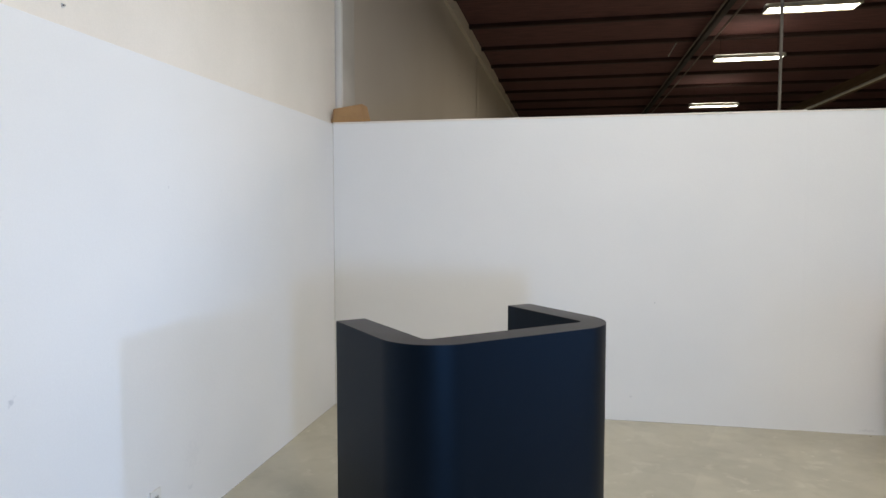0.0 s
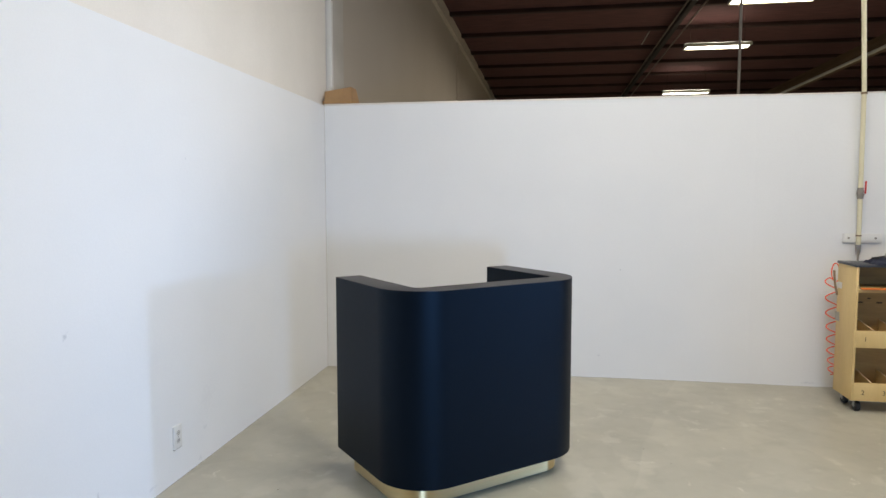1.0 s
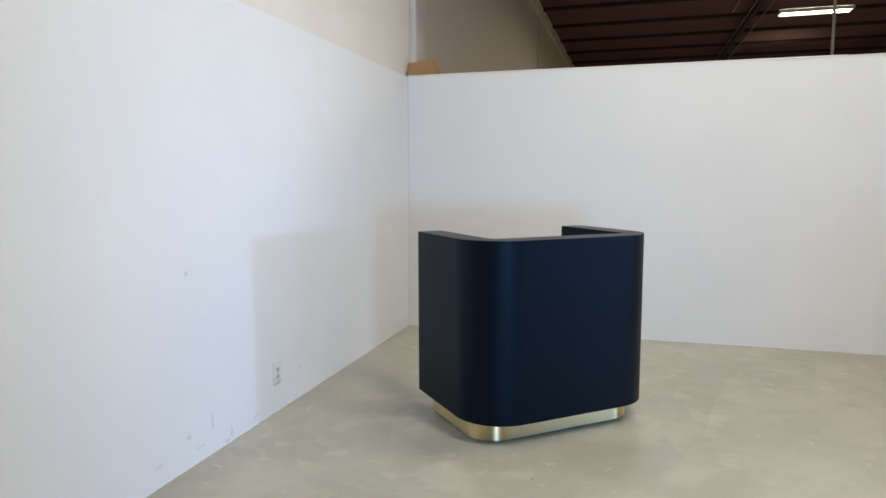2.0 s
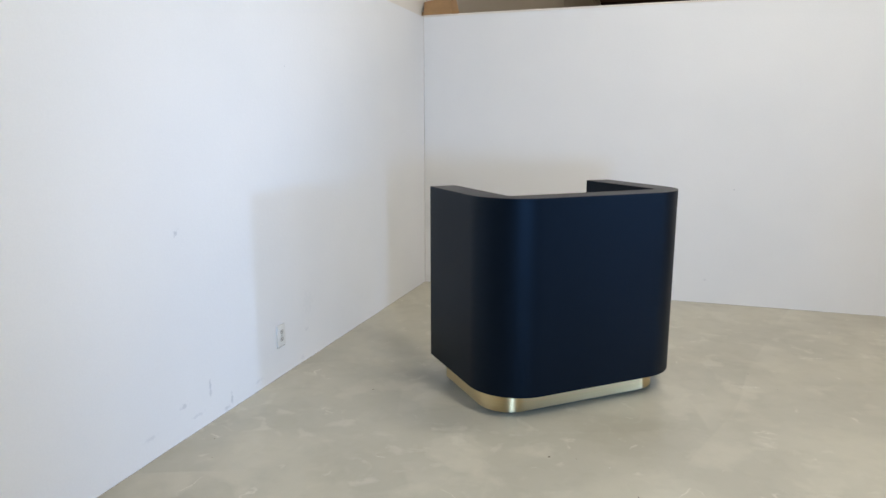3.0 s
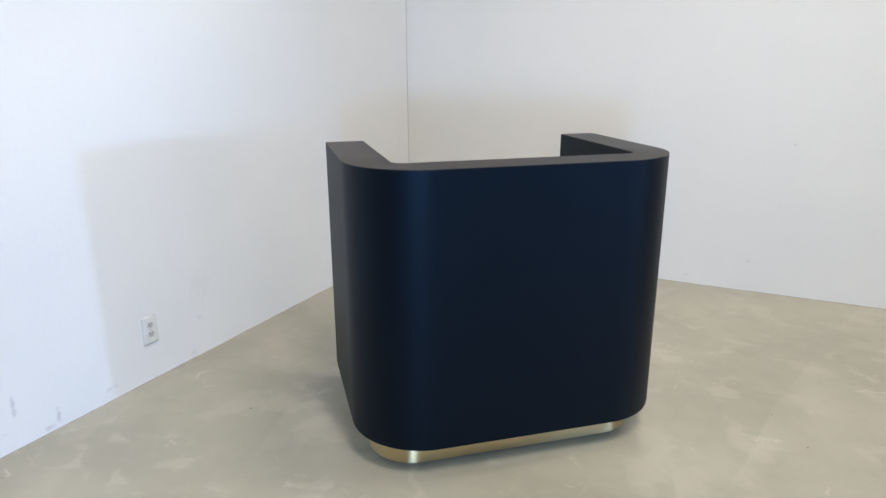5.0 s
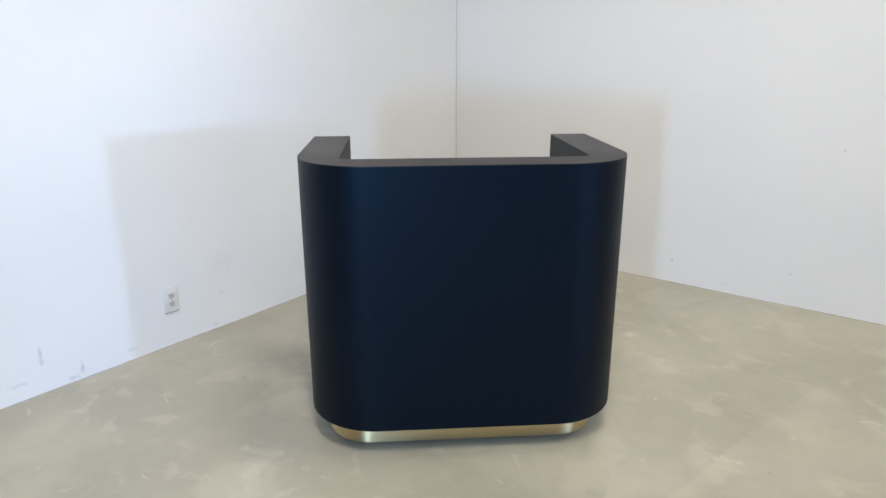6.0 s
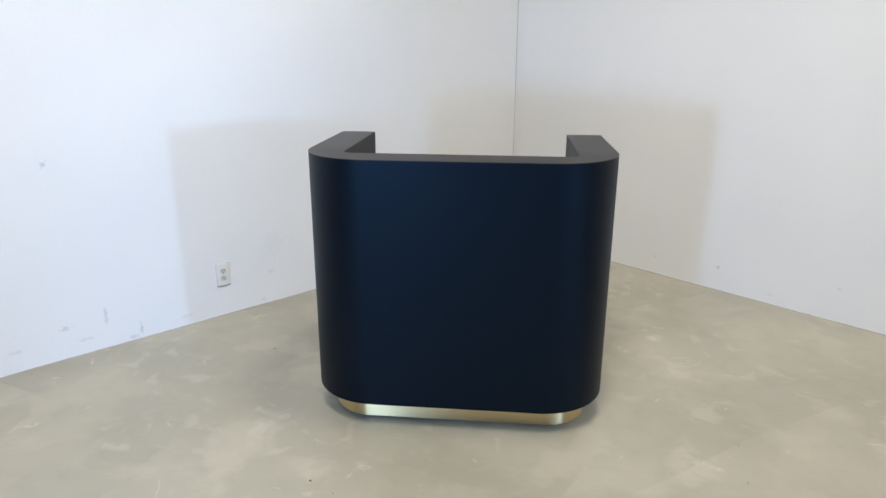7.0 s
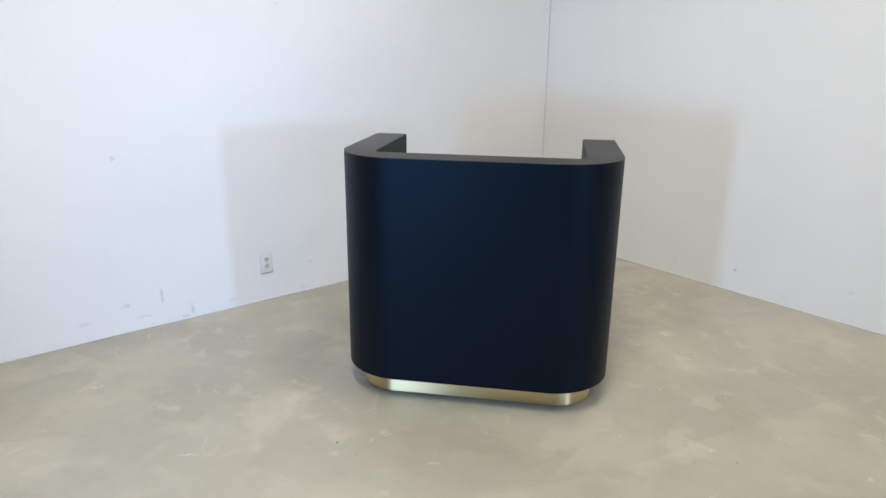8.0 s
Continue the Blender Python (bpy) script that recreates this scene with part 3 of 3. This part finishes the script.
for cx, cy in ((0.06, 0.055), (0.06, CD - 0.055), (CW - 0.06, 0.055), (CW - 0.06, CD - 0.055)):
    c = part("caster", box_bm(cx - 0.03, cx + 0.03, cy - 0.03, cy + 0.03, 0.078, 0.0848, 0.001), STEEL, cart)
    for dx in (-0.021, 0.017):
        part("fork", box_bm(cx + dx, cx + dx + 0.004, cy - 0.012, cy + 0.02, 0.03, 0.0778, 0.001), STEEL, c)
    part("wheel", sweep_bm([(cx - 0.0165, cy, 0.037), (cx - 0.0125, cy, 0.037), (cx + 0.0125, cy, 0.037), (cx + 0.0165, cy, 0.037)], [0.032, 0.037, 0.037, 0.032], 20), BLACK_RUBBER, c, "black rubber wheel")
    part("hub", sweep_bm([(cx - 0.0172, cy, 0.037), (cx + 0.0172, cy, 0.037)], 0.012, 12), STEEL, c)

# orange bar on the cart's shelf
strip = thing("straightedge", pose(4.05, -0.66, 0.868), "orange straightedge lying on the cart's shelf", "tool")
part("blade", box_bm(0.0, 0.55, 0.0, 0.05, 0.0005, 0.009, 0.002), ORANGE, strip)
part("edge", box_bm(0.0, 0.55, 0.051, 0.056, 0.0005, 0.007, 0.001), STEEL, strip, "thin steel edge")

# coiled hose behind the cart's end
coil = thing("coiled_hose", pose(4.015, -0.27, 0), "orange-red coiled air hose hanging behind the cart", "hose")
pts = [(0.03, -0.072, 0.90), (0.02, -0.04, 0.885)]
for i in range(41):
    a = -math.pi / 2 + 2 * math.pi * i / 40
    pts.append((0.015 + 0.024 * math.cos(a), 0.02 * math.sin(a * 0.5), 0.945 + 0.065 * math.sin(a)))
turns, steps = 8, 24
n = turns * steps
for i in range(n + 1):
    f = i / n
    a = 2 * math.pi * i / steps + math.pi * 0.5
    r = 0.042 - 0.019 * f
    pts.append((-0.016 + 0.036 * f + r * math.cos(a), 0.03 * math.sin(a), 0.90 - 0.735 * (1.4 * f - 0.4 * f * f)))
part("hose", sweep_bm(pts, 0.0042, 8), HOSE, coil)

# white bar on the partition, the air pipe passing before it
bar = thing("mounting_bar", pose(4.308, -0.001, 1.185), "white painted mounting bar screwed to the partition", "bar")
part("board", box_bm(-0.137, 0.137, -0.018, 0.0, -0.035, 0.035, 0.003), WHITE_PLASTIC, bar)
for dx in (-0.10, 0.09):
    part("screw", sweep_bm([(dx, -0.018, 0), (dx, -0.021, 0)], 0.009, 12), DULL_GREY, bar)

pipe = thing("air_pipe", pose(4.270, -0.040, 0), "ivory plastic air pipe with a red-handled valve", "pipe")
part("pipe", sweep_bm([(-0.004, 0, 1.555), (-0.012, 0, 2.29), (-0.045, 0, 3.0), (-0.10, 0, 4.79)], 0.017, 14), PVC, pipe)
part("pipe", sweep_bm([(0, 0, 1.13), (-0.003, 0, 1.495)], 0.017, 14), PVC, pipe, "short lower length of pipe")
valve = part("valve", sweep_bm([(-0.003, 0, 1.485), (-0.003, 0, 1.50), (-0.003, 0, 1.515), (-0.003, 0, 1.54), (-0.003, 0, 1.555), (-0.003, 0, 1.57)], [0.021, 0.021, 0.026, 0.026, 0.021, 0.021], 14), POST_STEEL, pipe, "worn grey ball valve")
part("handle", box_bm(0.012, 0.024, -0.034, -0.028, 1.525, 1.62, 0.002), RED_PLASTIC, valve, "red lever handle")
part("stem", sweep_bm([(0.010, -0.022, 1.53), (0.014, -0.03, 1.53)], 0.006, 8), STEEL, valve)
part("coupler", sweep_bm([(0, 0, 1.135), (0, 0, 1.115), (0, 0, 1.07), (0, 0, 1.05), (0, 0, 1.00)], [0.019, 0.019, 0.015, 0.009, 0.007], 12), STEEL, pipe, "steel quick coupler")
part("clamp", sweep_bm([(-0.012, 0, 2.272), (-0.012, 0, 2.288)], 0.022, 14), STICK, pipe, "pipe clamp at the partition's top")
part("clamp", sweep_bm([(-0.001, 0, 1.20), (-0.001, 0, 1.21)], 0.0205, 14), STICK, pipe, "thin pipe clamp")

# cloth and blow gun on the worktop
cloth = thing("work_cloth", pose(4.33, -0.55, 1.038), "crumpled navy work cloth on the cart's worktop", "cloth")
bm = bmesh.new()
bmesh.ops.create_grid(bm, x_segments=36, y_segments=18, size=1)
for v in bm.verts:
    x, y = v.co.x, v.co.y
    edge = max(0.0, 1 - max(abs(x), abs(y)) ** 6)
    h = noise.noise(Vector((x * 3.1, y * 2.3, 0.4))) * 0.6 + noise.noise(Vector((x * 7, y * 5, 2.1))) * 0.3
    v.co = Vector((x * 0.20 + 0.02 * noise.noise(Vector((y * 3, 1, x))), y * 0.10 + 0.02 * noise.noise(Vector((x * 4, 5, y))), 0.003 + edge * (0.010 + 0.055 * max(0, h + 0.35))))
bmesh.ops.solidify(bm, geom=bm.faces[:], thickness=0.002)
part("fabric", bm, NAVY_CLOTH, cloth, smooth=60)

gun = thing("blow_gun", pose(4.27, -0.53, 1.083, 0, -12, 20), "small grey air blow gun lying on the cloth", "tool")
part("barrel", sweep_bm([(-0.05, 0, 0.012), (0.03, 0, 0.016), (0.045, 0, 0.017), (0.10, 0, 0.022)], [0.011, 0.011, 0.006, 0.004], 10), STEEL, gun)
part("grip", sweep_bm([(-0.05, 0, 0.012), (-0.075, 0.02, 0.008), (-0.095, 0.06, 0.006)], [0.011, 0.012, 0.010], 10), BLACK_RUBBER, gun, "black grip")
part("trigger", sweep_bm([(-0.03, 0.008, 0.018), (0.0, 0.03, 0.02), (0.005, 0.045, 0.018)], 0.004, 8), STEEL, gun)

# chips and grit on the floor
chip = None
rng = random.Random(4)
for x, y, r, tone in ((0.57, -2.417, 0.006, 0), (1.58, -2.849, 0.007, 0), (2.351, -1.328, 0.007, 1), (1.69, -2.83, 0.004, 0), (0.22, -3.3, 0.0035, 0), (0.12, -3.15, 0.003, 0),
                      (2.5, -1.55, 0.004, 0), (1.83, -2.86, 0.006, 1), (3.98, -0.03, 0.009, 0), (2.62, -1.75, 0.004, 0), (1.95, -3.05, 0.004, 0), (0.35, -2.0, 0.004, 1)):
    bm = bmesh.new()
    bmesh.ops.create_icosphere(bm, subdivisions=1, radius=1)
    for v in bm.verts:
        k = rng.uniform(0.45, 0.95)
        v.co = Vector((v.co.x * r * k, v.co.y * r * k * 0.8, (v.co.z + 1) * r * 0.25))
    ob = new("wood_chip" if tone else "grit", mesh_of("chip", bm, GREY_PLASTIC if tone else BROWN_STEEL, 0))
    ob.matrix_world = pose(x, y, 0.0, 0, 0, rng.uniform(0, 180))
    tagged(ob, "small pale chip lying on the floor" if tone else "small dark crumb of grit on the floor", "debris", "floor debris")

anchor = thing("wall_anchor", pose(-0.03, -2.83, 2.374, 0, 90, 0), "small grey steel anchor in the concrete wall", "anchor")
part("stud", sweep_bm([(0, 0, 0), (0, 0, 0.012)], 0.0045, 10), DULL_GREY, anchor)
part("washer", sweep_bm([(0, 0, 0.0005), (0, 0, 0.004)], 0.009, 14), PLAIN_PALE_GREY, anchor)
copy_thing(anchor, pose(-0.04, 6.335, 3.94, 0, 90, 0))
setting("pilaster", box_bm(-0.04, -0.025, 8.42, 8.8, 0.0, ROOF, 0.004), DARKER_CONCRETE, "bare concrete pilaster far along the wall", "pilaster")
setting("roof_brace", sweep_bm([(3.80, 9.0, 4.70), (3.97, 9.0, 4.995)], 0.012, 8), LIGHT_STEEL, "short pale brace under the roof deck", "brace")


def paint_edge(length, seed):
    """An uneven bead of wall paint and dust along the foot of a wall, running along +x with its face to -y."""
    r = random.Random(seed)
    bm = bmesh.new()
    n = int(length / 0.03)
    rows = []
    h, d = 0.003, 0.002
    for i in range(n + 1):
        h = min(0.006, max(0.0008, h + r.uniform(-0.0015, 0.0015)))
        d = min(0.004, max(0.0005, d + r.uniform(-0.002, 0.002)))
        x = length * i / n
        rows.append([bm.verts.new(p) for p in ((x, 0.002, 0.0), (x, -d, 0.0003), (x, -d * 0.4, h * 0.6), (x, 0.002, h))])
    for a, b in zip(rows, rows[1:]):
        for k in range(4):
            bm.faces.new((a[k], a[(k + 1) % 4], b[(k + 1) % 4], b[k]))
    bm.faces.new(rows[0])
    bm.faces.new(list(reversed(rows[-1])))
    bmesh.ops.recalc_face_normals(bm, faces=bm.faces[:])
    return bm


setting("trim", paint_edge(5.0, 3), DUST, "uneven bead of dusty paint at the foot of the partition", "trim", pose(0.01, 0, 0))
setting("trim", paint_edge(5.0, 8), DUST, "uneven bead of dusty paint at the foot of the drywall", "trim", pose(0, -5.02, 0, 0, 0, 90))
